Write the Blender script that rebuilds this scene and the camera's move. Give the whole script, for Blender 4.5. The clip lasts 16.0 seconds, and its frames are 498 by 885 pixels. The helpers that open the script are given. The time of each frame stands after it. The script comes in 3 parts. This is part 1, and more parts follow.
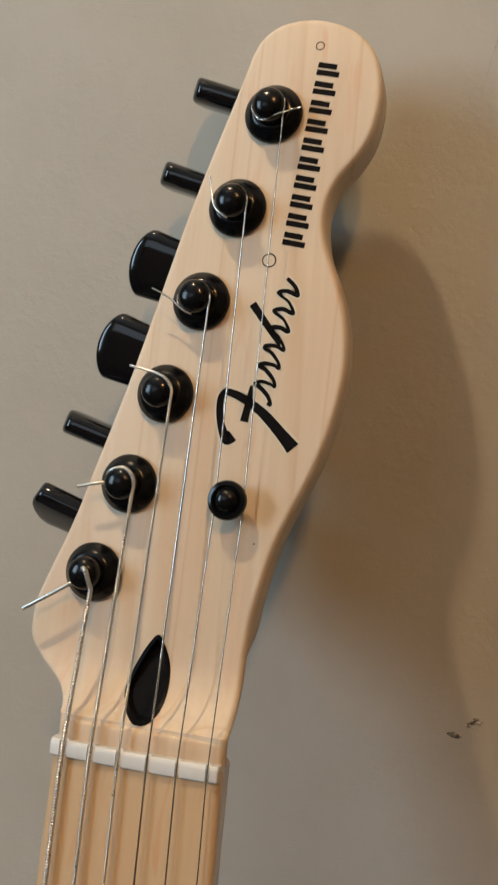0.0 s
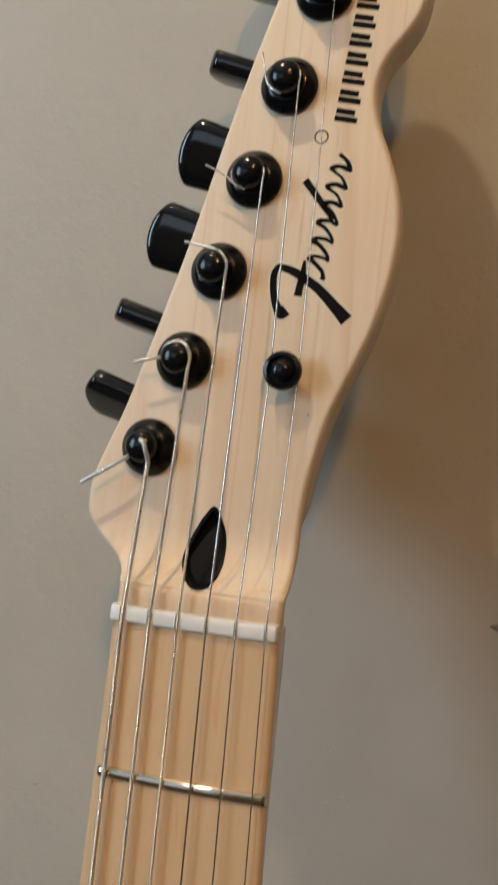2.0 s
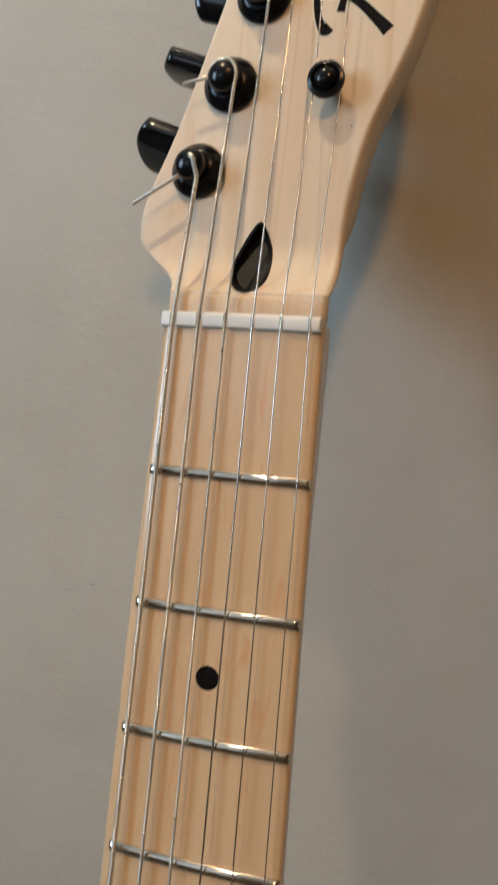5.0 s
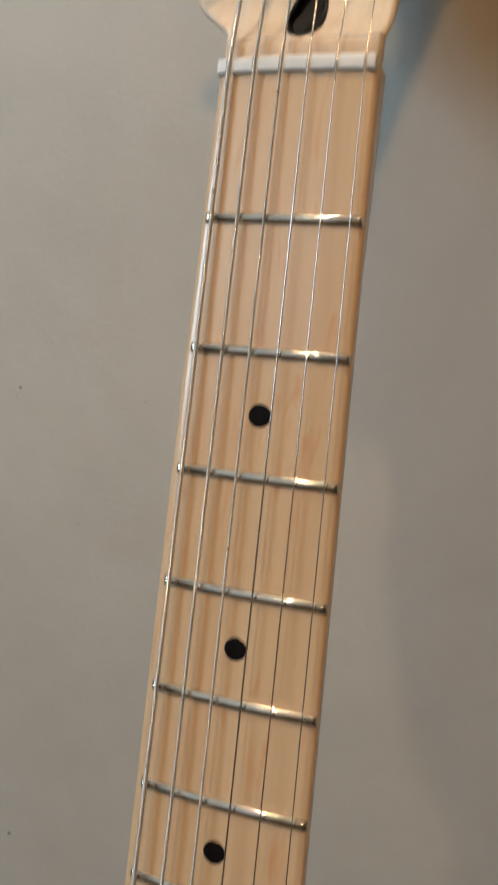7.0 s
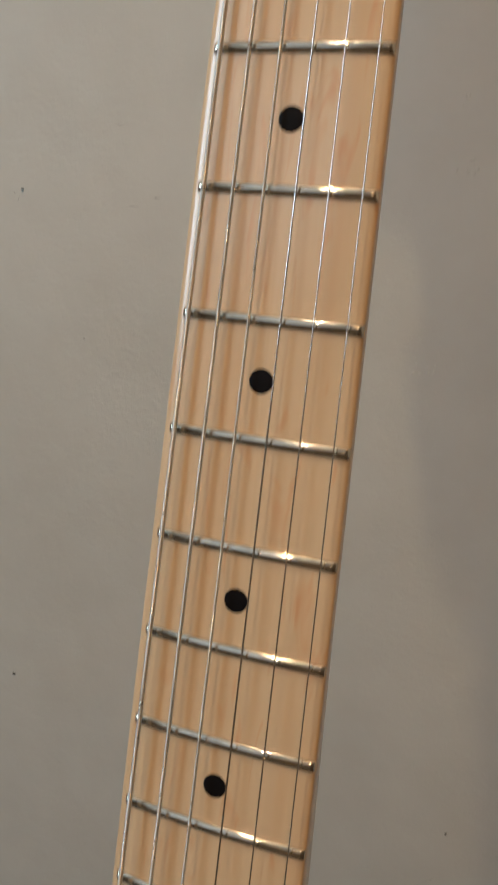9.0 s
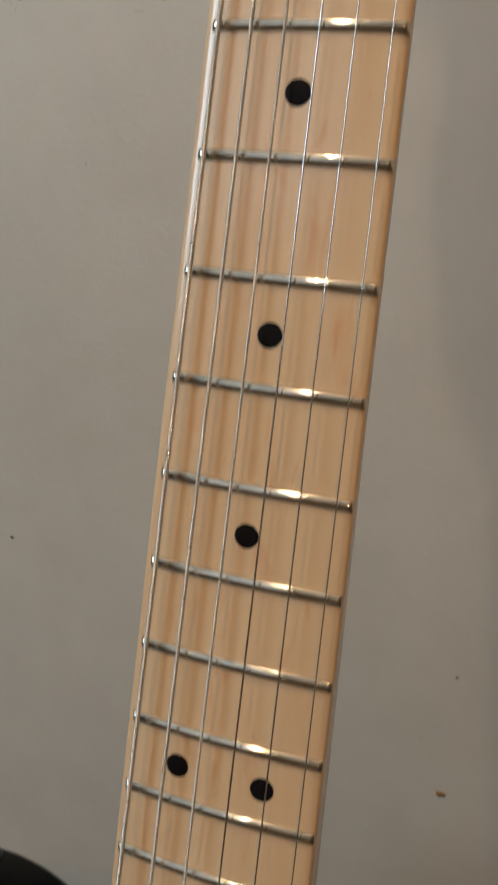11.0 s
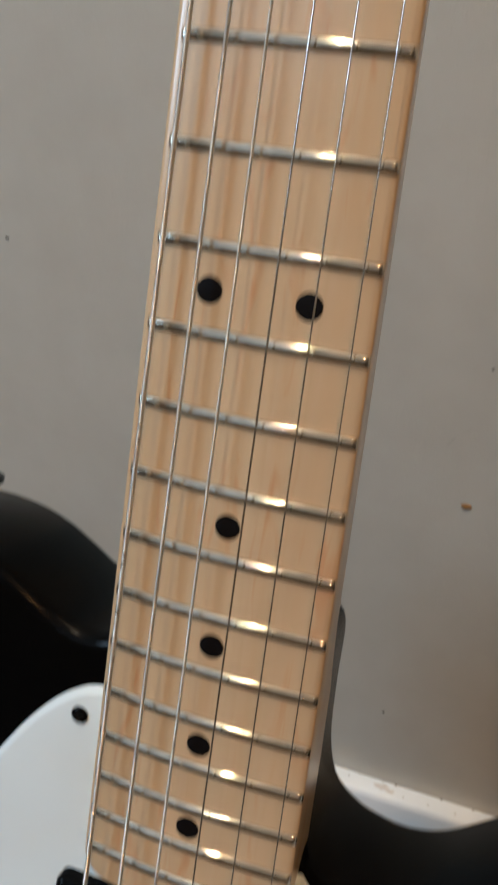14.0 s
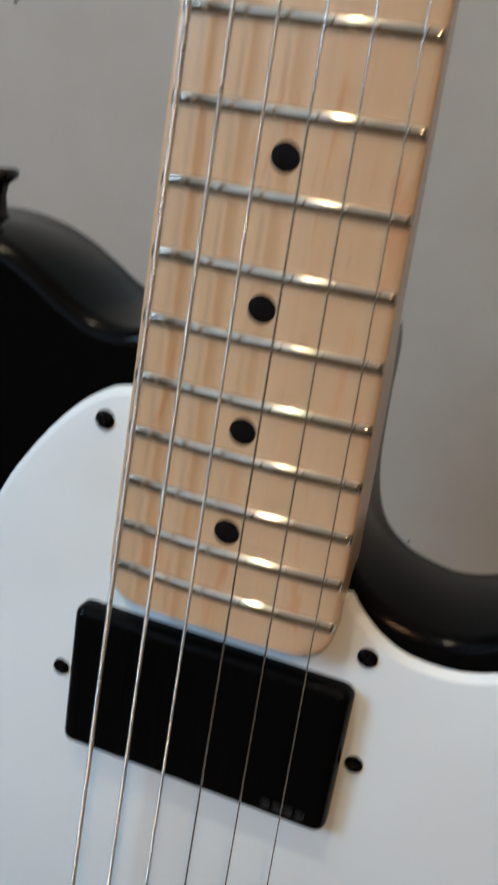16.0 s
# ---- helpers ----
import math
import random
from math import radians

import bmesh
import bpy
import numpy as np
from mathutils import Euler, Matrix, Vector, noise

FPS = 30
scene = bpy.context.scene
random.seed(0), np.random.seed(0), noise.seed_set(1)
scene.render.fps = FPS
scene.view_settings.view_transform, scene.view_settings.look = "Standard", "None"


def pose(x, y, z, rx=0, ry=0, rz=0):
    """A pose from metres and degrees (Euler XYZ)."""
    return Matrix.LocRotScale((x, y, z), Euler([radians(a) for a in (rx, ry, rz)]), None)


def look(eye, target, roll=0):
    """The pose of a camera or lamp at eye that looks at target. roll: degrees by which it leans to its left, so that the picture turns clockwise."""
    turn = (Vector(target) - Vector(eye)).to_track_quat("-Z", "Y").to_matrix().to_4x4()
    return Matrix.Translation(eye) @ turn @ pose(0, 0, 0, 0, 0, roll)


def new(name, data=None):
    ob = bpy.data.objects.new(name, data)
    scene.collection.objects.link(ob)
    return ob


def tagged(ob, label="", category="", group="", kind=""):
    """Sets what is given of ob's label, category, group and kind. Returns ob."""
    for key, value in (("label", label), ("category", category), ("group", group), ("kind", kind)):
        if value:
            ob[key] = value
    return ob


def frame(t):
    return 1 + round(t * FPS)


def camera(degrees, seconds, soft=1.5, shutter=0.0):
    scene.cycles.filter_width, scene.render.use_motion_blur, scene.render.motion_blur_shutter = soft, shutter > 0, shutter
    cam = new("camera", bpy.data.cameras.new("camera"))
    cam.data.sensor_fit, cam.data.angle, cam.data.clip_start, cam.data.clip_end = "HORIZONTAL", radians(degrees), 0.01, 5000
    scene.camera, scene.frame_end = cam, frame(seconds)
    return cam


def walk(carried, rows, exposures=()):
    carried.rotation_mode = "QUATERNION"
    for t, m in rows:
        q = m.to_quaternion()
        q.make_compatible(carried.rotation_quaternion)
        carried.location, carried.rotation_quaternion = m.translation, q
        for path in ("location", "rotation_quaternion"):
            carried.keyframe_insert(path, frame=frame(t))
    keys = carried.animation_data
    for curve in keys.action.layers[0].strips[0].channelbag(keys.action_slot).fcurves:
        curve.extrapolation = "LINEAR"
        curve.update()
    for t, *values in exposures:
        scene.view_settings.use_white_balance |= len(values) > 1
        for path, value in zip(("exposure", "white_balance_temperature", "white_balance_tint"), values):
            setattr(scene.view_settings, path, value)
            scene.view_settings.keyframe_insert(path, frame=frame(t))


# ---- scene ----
# ---- camera ----
cam = camera(30.78, 16.0, soft=2.2, shutter=1.0)
ROWS = [
    (0, 0.07265, -0.18045, 0.90881, 78.179, -1.772, 14.944),
    (0.5, 0.07366, -0.17933, 0.90328, 78.329, -1.650, 15.254),
    (1, 0.07076, -0.18297, 0.89856, 77.875, -1.645, 15.469),
    (1.5, 0.06717, -0.18920, 0.89098, 77.859, -1.646, 16.009),
    (2, 0.06577, -0.19232, 0.88210, 77.175, -1.356, 15.654),
    (2.5, 0.06875, -0.19974, 0.87156, 77.173, -1.266, 16.615),
    (3, 0.06753, -0.21114, 0.86161, 78.438, -1.495, 16.985),
    (3.5, 0.06873, -0.21308, 0.84814, 78.596, -1.349, 17.213),
    (4, 0.07133, -0.21303, 0.83626, 77.481, -0.945, 17.654),
    (6.5, 0.08049, -0.22640, 0.78139, 74.299, -0.192, 21.405),
    (7, 0.08093, -0.23320, 0.76739, 72.641, -0.153, 21.856),
    (7.5, 0.07689, -0.23491, 0.75559, 71.575, -0.470, 21.428),
    (8, 0.07661, -0.23301, 0.74227, 70.188, -0.784, 21.305),
    (8.5, 0.07585, -0.23308, 0.72651, 69.217, -0.739, 22.035),
    (11, 0.06602, -0.24793, 0.65442, 66.437, -1.032, 20.572),
    (11.5, 0.06543, -0.25146, 0.63969, 65.529, -1.036, 20.338),
    (12, 0.06586, -0.25361, 0.62409, 64.440, -1.031, 20.297),
    (12.5, 0.06736, -0.25541, 0.60971, 63.724, -1.187, 20.244),
    (13, 0.06639, -0.25584, 0.59307, 62.554, -1.175, 20.484),
    (13.5, 0.06538, -0.25500, 0.57453, 61.567, -1.584, 20.085),
    (14, 0.06022, -0.25976, 0.55649, 59.852, -2.163, 20.503),
    (14.5, 0.06004, -0.26354, 0.53777, 58.621, -2.526, 20.291),
    (15, 0.05942, -0.26775, 0.52007, 58.065, -2.329, 19.799),
    (15.5, 0.05683, -0.27023, 0.50265, 57.676, -2.679, 19.570),
    (16, 0.05480, -0.27132, 0.48707, 56.010, -3.140, 20.944),
]
walk(cam, [(t, pose(x, y, z, rx, ry, rz)) for t, x, y, z, rx, ry, rz in ROWS],
     [(0, -0.16, 6420, 10), (4, -0.03, 6170, 10), (8.5, 0.04, 6380, 10), (11, 0.03, 6430, 10), (12.5, 0.20, 6230, 10), (13.5, 0.16, 6100, 10), (14.5, 0.25, 5880, 10), (16, 0.32, 5700, 10)])

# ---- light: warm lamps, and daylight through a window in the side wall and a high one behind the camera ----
world = bpy.data.worlds.new("world")
scene.world = world
world.use_nodes = True
sky = world.node_tree.nodes.new("ShaderNodeTexSky")
sky.sky_type, sky.sun_disc, sky.sun_elevation, sky.sun_rotation = "NISHITA", False, radians(40), radians(250)
world.node_tree.links.new(sky.outputs[0], world.node_tree.nodes["Background"].inputs[0])
world.node_tree.nodes["Background"].inputs[1].default_value = 0.1


def area_lamp(name, eye, target, width, height, watts, colour, shape="RECTANGLE"):
    data = bpy.data.lights.new(name, "AREA")
    data.shape, data.size, data.size_y, data.energy, data.color = shape, width, height, watts, colour
    ob = new(name, data)
    ob.matrix_world = look(eye, target)
    return ob


area_lamp("spot_lamp", (-0.262, -0.278, 1.88), (0.0, 0.05, 0.80), 0.04, 0.04, 6.3, (1.0, 0.755, 0.46), "DISK")
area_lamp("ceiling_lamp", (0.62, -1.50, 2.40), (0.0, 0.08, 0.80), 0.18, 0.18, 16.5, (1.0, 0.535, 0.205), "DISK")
area_lamp("window_light", (-1.57, -1.24, 1.52), (0.0, -0.20, 1.45), 0.68, 1.0, 29.0, (0.565, 0.785, 0.955))
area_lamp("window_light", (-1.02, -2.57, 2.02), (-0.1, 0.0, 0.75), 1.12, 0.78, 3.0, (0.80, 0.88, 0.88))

# ---- materials ----


def node_material(name, rough=0.5, metal=0.0, coat=0.0, shine=0.5):
    mat = bpy.data.materials.new(name)
    mat.use_nodes = True
    bsdf = mat.node_tree.nodes["Principled BSDF"]
    bsdf.inputs["Roughness"].default_value = rough
    bsdf.inputs["Metallic"].default_value = metal
    bsdf.inputs["Specular IOR Level"].default_value = shine
    bsdf.inputs["Coat Weight"].default_value = coat
    bsdf.inputs["Coat Roughness"].default_value = 0.12
    return mat, mat.node_tree.nodes, mat.node_tree.links, bsdf


def noise_node(nodes, links, scale, stretch=(1, 1, 1), detail=4.0, rough=0.55, shift=(0, 0, 0), distort=0.0):
    co = nodes.new("ShaderNodeTexCoord")
    mp = nodes.new("ShaderNodeMapping")
    mp.inputs["Scale"].default_value = stretch
    mp.inputs["Location"].default_value = shift
    nz = nodes.new("ShaderNodeTexNoise")
    nz.inputs["Scale"].default_value, nz.inputs["Detail"].default_value = scale, detail
    nz.inputs["Roughness"].default_value, nz.inputs["Distortion"].default_value = rough, distort
    links.new(co.outputs["Object"], mp.inputs[0])
    links.new(mp.outputs[0], nz.inputs[0])
    return nz.outputs[0]


def ramp(nodes, links, value, stops):
    rp = nodes.new("ShaderNodeValToRGB")
    while len(rp.color_ramp.elements) < len(stops):
        rp.color_ramp.elements.new(0.5)
    for el, (at, col) in zip(rp.color_ramp.elements, stops):
        el.position, el.color = at, (*col, 1)
    links.new(value, rp.inputs[0])
    return rp.outputs[0]


def mixed(nodes, links, a, b, factor, blend="MIX"):
    mx = nodes.new("ShaderNodeMix")
    mx.data_type, mx.blend_type = "RGBA", blend
    for socket, v in ((mx.inputs[0], factor), (mx.inputs[6], a), (mx.inputs[7], b)):
        if isinstance(v, (int, float)):
            socket.default_value = v
        elif isinstance(v, tuple):
            socket.default_value = (*v, 1)
        else:
            links.new(v, socket)
    return mx.outputs[2]


def bumped(nodes, links, bsdf, height, strength, distance):
    bp = nodes.new("ShaderNodeBump")
    bp.inputs["Strength"].default_value, bp.inputs["Distance"].default_value = strength, distance
    links.new(height, bp.inputs["Height"])
    links.new(bp.outputs[0], bsdf.inputs["Normal"])


def maple(name, light, mid, dark, streak, rough, coat, stripes, rings=0.75):
    mat, nodes, links, bsdf = node_material(name, rough, 0.0, coat, 0.3)
    wide = noise_node(nodes, links, 60, (1, 1, 0.12), 1.5)
    fine = noise_node(nodes, links, 420, (1, 1, 0.025), 3)
    line = noise_node(nodes, links, 150, (1, 1, 0.05), 2, shift=(3.1, 0, 0.7), distort=0.6)
    fleck = noise_node(nodes, links, 85, (2.4, 1, 0.42), 2, shift=(7.7, 2, 4.1), distort=0.9)
    col = ramp(nodes, links, wide, [(0.3, light), (0.55, mid), (0.75, dark)])
    col = mixed(nodes, links, col, ramp(nodes, links, fine, [(0.35, (0.86, 0.8, 0.72)), (0.6, (1, 1, 1))]), stripes, "MULTIPLY")
    col = mixed(nodes, links, col, ramp(nodes, links, line, [(0.56, (1, 1, 1)), (0.68, (0.88, 0.78, 0.66))]), stripes, "MULTIPLY")
    # thin growth lines, where slow waves of the grain cross a level
    wave = nodes.new("ShaderNodeMath")
    wave.operation = "MULTIPLY"
    wave.inputs[1].default_value = 9.0
    links.new(noise_node(nodes, links, 34, (1, 1, 0.05), 1, shift=(1.3, 0, 2.2), distort=0.25), wave.inputs[0])
    part_of = nodes.new("ShaderNodeMath")
    part_of.operation = "FRACT"
    links.new(wave.outputs[0], part_of.inputs[0])
    col = mixed(nodes, links, col, ramp(nodes, links, part_of.outputs[0], [(0.0, (1, 1, 1)), (0.06, (0.9, 0.82, 0.73)), (0.2, (1, 1, 1))]), rings, "MULTIPLY")
    col = mixed(nodes, links, col, streak, ramp(nodes, links, fleck, [(0.585, (0, 0, 0)), (0.73, (0.6, 0.6, 0.6))]))
    links.new(col, bsdf.inputs["Base Color"])
    bumped(nodes, links, bsdf, fine, 0.08, 0.0002)
    return mat


def plain(name, colour, rough, metal=0.0, coat=0.0, vary=0.12, scale=120, bump=0.0, size=0.0003, rough_vary=0.12, shine=0.5):
    mat, nodes, links, bsdf = node_material(name, rough, metal, coat, shine)
    nz = noise_node(nodes, links, scale, (1, 1, 1), 5)
    low = tuple(c * (1 - vary) for c in colour)
    links.new(ramp(nodes, links, nz, [(0.3, low), (0.7, colour)]), bsdf.inputs["Base Color"])
    r = ramp(nodes, links, noise_node(nodes, links, scale * 4, (1, 1, 1), 3), [(0.3, (rough,) * 3), (0.7, (min(1, rough + rough_vary),) * 3)])
    links.new(r, bsdf.inputs["Roughness"])
    if bump:
        bumped(nodes, links, bsdf, noise_node(nodes, links, scale * 2, (1, 1, 1), 4), bump, size)
    return mat


def plaster():
    mat, nodes, links, bsdf = node_material("painted_plaster", 0.55)
    big = noise_node(nodes, links, 5, (1, 1, 1), 4)
    mid = noise_node(nodes, links, 38, (1, 1, 1), 5)
    grit = noise_node(nodes, links, 420, (1, 1, 1), 3)
    col = ramp(nodes, links, big, [(0.3, (0.477, 0.459, 0.400)), (0.7, (0.534, 0.513, 0.450))])
    col = mixed(nodes, links, col, ramp(nodes, links, mid, [(0.3, (0.93, 0.92, 0.91)), (0.65, (1, 1, 1))]), 0.8, "MULTIPLY")
    links.new(col, bsdf.inputs["Base Color"])
    lumps = nodes.new("ShaderNodeMath")
    lumps.operation = "MULTIPLY_ADD"
    links.new(grit, lumps.inputs[0])
    lumps.inputs[1].default_value = 0.12
    pits = ramp(nodes, links, noise_node(nodes, links, 90, (1, 1, 1), 6, 0.7), [(0.35, (0, 0, 0)), (0.5, (0.7,) * 3), (0.75, (1,) * 3)])
    links.new(pits, lumps.inputs[2])
    # scattered trowel grains, denser in patches
    grains = ramp(nodes, links, noise_node(nodes, links, 230, (1, 1, 1), 3, 0.6, shift=(2, 5, 1)), [(0.5, (0, 0, 0)), (0.62, (1,) * 3)])
    patch = ramp(nodes, links, noise_node(nodes, links, 13, (1, 1, 1), 3, 0.6, shift=(4, 1, 7)), [(0.5, (0.03,) * 3), (0.66, (0.75,) * 3)])
    spread = nodes.new("ShaderNodeMath")
    spread.operation = "MULTIPLY"
    links.new(grains, spread.inputs[0])
    links.new(patch, spread.inputs[1])
    total = nodes.new("ShaderNodeMath")
    total.operation = "ADD"
    links.new(lumps.outputs[0], total.inputs[0])
    links.new(spread.outputs[0], total.inputs[1])
    bumped(nodes, links, bsdf, total.outputs[0], 0.13, 0.0014)
    return mat


WALL = plaster()
ENDGRAIN = maple("maple_end_grain", (0.65, 0.52, 0.38), (0.61, 0.47, 0.33), (0.57, 0.41, 0.27), (0.58, 0.36, 0.22), 0.5, 0.05, 0.4)
FACE = maple("pale_maple", (0.685, 0.585, 0.46), (0.655, 0.55, 0.422), (0.63, 0.495, 0.363), (0.64, 0.43, 0.30), 0.48, 0.0, 0.28, 0.75)
BOARD = maple("fingerboard_maple", (0.595, 0.44, 0.275), (0.57, 0.408, 0.246), (0.545, 0.372, 0.214), (0.55, 0.275, 0.13), 0.34, 0.85, 0.13, 0.18)
BOARD.node_tree.nodes["Principled BSDF"].inputs["Coat Roughness"].default_value = 0.2
GLOSS = plain("black_gloss", (0.005, 0.005, 0.006), 0.07, 0.0, 0.0, rough_vary=0.04, shine=0.45)
SATIN = plain("black_satin_lacquer", (0.002, 0.002, 0.002), 0.13, 0.0, 0.0, rough_vary=0.03, shine=0.07)
PICKUP = plain("black_plastic", (0.002, 0.002, 0.002), 0.22, rough_vary=0.0, shine=0.07)
PEG = plain("black_peg_metal", (0.004, 0.0045, 0.005), 0.15, rough_vary=0.06, shine=0.26)
PALE = plain("pale_decal_edge", (0.66, 0.59, 0.46), 0.4, vary=0.06)
INK = plain("black_ink", (0.006, 0.005, 0.005), 0.5, shine=0.06)
NICKEL = plain("nickel", (0.68, 0.62, 0.52), 0.04, 1.0, vary=0.2, scale=160, rough_vary=0.05)
WOUND = plain("wound_string_steel", (0.70, 0.67, 0.61), 0.27, 1.0, vary=0.1, scale=100, rough_vary=0.05)
STEEL = plain("string_steel", (0.66, 0.62, 0.55), 0.20, 1.0, vary=0.1, scale=100, rough_vary=0.06)
BONE = plain("white_nut", (0.64, 0.65, 0.64), 0.4, vary=0.12)
GUARD = plain("white_pickguard", (0.69, 0.765, 0.785), 0.32, vary=0.03, scale=30)
PAINT = plain("white_skirting_paint", (0.85, 0.91, 0.95), 0.3, vary=0.05, scale=25, bump=0.1, size=0.001)
FLOORWOOD = plain("floor_boards", (0.09, 0.062, 0.04), 0.5, vary=0.4, scale=9)
# tones of the unseen walls, kept dark and warm to tint the bounced light
ROOM = plain("low_bounce_brown", (0.20, 0.15, 0.10), 0.8, vary=0.06, scale=4)
SOUTH = plain("warm_bounce_beige", (0.45, 0.34, 0.23), 0.8, vary=0.06, scale=4)
CEIL = plain("ceiling_paint", (0.84, 0.82, 0.78), 0.85, vary=0.04, scale=4)
SCUFF = plain("grey_scuff", (0.33, 0.31, 0.255), 0.8, vary=0.4, scale=900)
FAINT = plain("faint_scuff", (0.40, 0.375, 0.325), 0.7, vary=0.3, scale=900)
DIRT = plain("dark_scuff", (0.10, 0.09, 0.075), 0.8, vary=0.5, scale=900)
RUST = plain("ochre_spot", (0.30, 0.15, 0.04), 0.6, vary=0.4, scale=900)
SMEAR = plain("tan_smear", (0.80, 0.79, 0.77), 0.5, vary=0.3, scale=500)
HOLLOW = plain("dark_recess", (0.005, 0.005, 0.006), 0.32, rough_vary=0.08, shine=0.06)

# ---- mesh helpers ----


def finish(name, bm, material, sharp=35):
    bmesh.ops.recalc_face_normals(bm, faces=bm.faces)
    me = bpy.data.meshes.new(name)
    bm.to_mesh(me)
    bm.free()
    for p in me.polygons:
        p.use_smooth = True
    me.set_sharp_from_angle(angle=radians(sharp))
    me.materials.append(material)
    return me


def part(name, bm, material, parent, label="", sharp=35):
    ob = new(name, finish(name, bm, material, sharp))
    ob.parent = parent
    return tagged(ob, label)


def ring_loft(rings, caps=True, bm=None, closed=True):
    bm = bm or bmesh.new()
    made = [[bm.verts.new(p) for p in ring] for ring in rings]
    n = len(made[0])
    for a, b in zip(made, made[1:]):
        for i in range(n if closed else n - 1):
            j = (i + 1) % n
            bm.faces.new((a[i], a[j], b[j], b[i]))
    if caps:
        bm.faces.new(made[0][::-1])
        bm.faces.new(made[-1])
    return bm


def spline(points, per=6, closed=True):
    """Points of a smooth curve through the given ones."""
    pts, out, n = [Vector(p) for p in points], [], len(points)
    for i in range(n if closed else n - 1):
        if closed:
            a, b, c, d = (pts[(i + k) % n] for k in (-1, 0, 1, 2))
        else:
            a, b, c, d = pts[max(i - 1, 0)], pts[i], pts[i + 1], pts[min(i + 2, n - 1)]
        for k in range(per):
            t = k / per
            out.append(0.5 * (2 * b + (c - a) * t + (2 * a - 5 * b + 4 * c - d) * t * t + (3 * b - a - 3 * c + d) * t ** 3))
    return out if closed else out + [pts[-1]]


def inset(loop, d):
    """A closed 2D loop (counter-clockwise) drawn in by d."""
    out, n = [], len(loop)
    for i, p in enumerate(loop):
        t = (loop[(i + 1) % n] - loop[i - 1]).normalized()
        out.append(p + Vector((-t.y, t.x)) * d)
    return out


def ccw(loop):
    area = sum(a.x * b.y - b.x * a.y for a, b in zip(loop, loop[1:] + loop[:1]))
    return loop if area > 0 else loop[::-1]


def slab(loop, profile, hole=None):
    """A plate whose outline lies in x and z; profile: (drawn in by, y) from the back to the front."""
    loop = ccw([Vector(p) for p in loop])
    rings = [[Vector((p.x, y, p.y)) for p in inset(loop, d)] for d, y in profile]
    bm = bmesh.new()
    made = [[bm.verts.new(p) for p in ring] for ring in rings]
    n = len(made[0])
    for a, b in zip(made, made[1:]):
        for i in range(n):
            bm.faces.new((a[i], a[(i + 1) % n], b[(i + 1) % n], b[i]))
    for ring in (made[0], made[-1]):
        es = [bm.edges.get((ring[i], ring[(i + 1) % n])) for i in range(n)]
        if hole and ring is made[-1]:
            y = profile[-1][1]
            hv = [bm.verts.new((p[0], y, p[1])) for p in hole]
            deep = [bm.verts.new((p[0], y + 0.009, p[1])) for p in hole]
            m = len(hv)
            es += [bm.edges.new((hv[i], hv[(i + 1) % m])) for i in range(m)]
            for i in range(m):
                bm.faces.new((hv[i], hv[(i + 1) % m], deep[(i + 1) % m], deep[i]))
        bmesh.ops.triangle_fill(bm, use_beauty=True, edges=es)
    return bm


def tube(path, radius, sides=10, bm=None, caps=True):
    """A round bar along a path; radius: one number, or one for each point."""
    path = [Vector(p) for p in path]
    radii = radius if isinstance(radius, (list, tuple)) else [radius] * len(path)
    t0 = (path[1] - path[0]).normalized()
    side = t0.orthogonal().normalized()
    rings = []
    for i, p in enumerate(path):
        t = (path[min(i + 1, len(path) - 1)] - path[max(i - 1, 0)]).normalized()
        side = (side - t * side.dot(t)).normalized()
        up = t.cross(side)
        rings.append([p + (side * math.cos(a) + up * math.sin(a)) * radii[i] for a in (2 * math.pi * k / sides for k in range(sides))])
    return ring_loft(rings, caps, bm)


def turned(profile, centre, axis, sides=32, bm=None):
    """A turned body: profile of (radius, height) along an axis from a centre."""
    axis = Vector(axis).normalized()
    side = axis.orthogonal().normalized()
    up = axis.cross(side)
    rings = [[Vector(centre) + axis * h + (side * math.cos(a) + up * math.sin(a)) * max(r, 1e-5) for a in (2 * math.pi * k / sides for k in range(sides))] for r, h in profile]
    return ring_loft(rings, True, bm)


def box(lo, hi, bevel=0.0, segments=2):
    bm = bmesh.new()
    bmesh.ops.create_cube(bm, size=1)
    for v in bm.verts:
        v.co = Vector([lo[i] + (v.co[i] + 0.5) * (hi[i] - lo[i]) for i in range(3)])
    if bevel:
        bmesh.ops.bevel(bm, geom=list(bm.edges), offset=bevel, segments=segments, profile=0.5, affect="EDGES")
    return bm


def structure(name, bm, material, label):
    return tagged(new(name, finish(name, bm, material)), label, name.split("_")[0], kind="structure")


# ---- the room ----
WALL_Y = 0.0915
structure("floor", box((-1.7, -2.7, -0.05), (1.9, WALL_Y + 0.15, 0.0)), FLOORWOOD, "plain brown wooden floor of the room")
structure("ceiling", box((-1.7, -2.7, 2.5), (1.9, WALL_Y + 0.15, 2.6)), CEIL, "plain off-white ceiling")
wall_north = structure("wall_north", box((-1.7, WALL_Y, 0.0), (1.9, WALL_Y + 0.12, 2.5)), WALL, "greige painted plaster wall with fine lumps and scuffs")
# the other walls are unseen, added to hold down and warm the bounce
structure("wall_east", box((1.8, -2.6, 0.0), (1.9, WALL_Y, 2.5)), ROOM, "unseen dark wall browned to cut bounce")


def joined(blocks):
    bm = bmesh.new()
    for lo, hi in blocks:
        tmp = bpy.data.meshes.new("tmp")
        piece = box(lo, hi)
        piece.to_mesh(tmp)
        piece.free()
        bm.from_mesh(tmp)
        bpy.data.meshes.remove(tmp)
    return bm


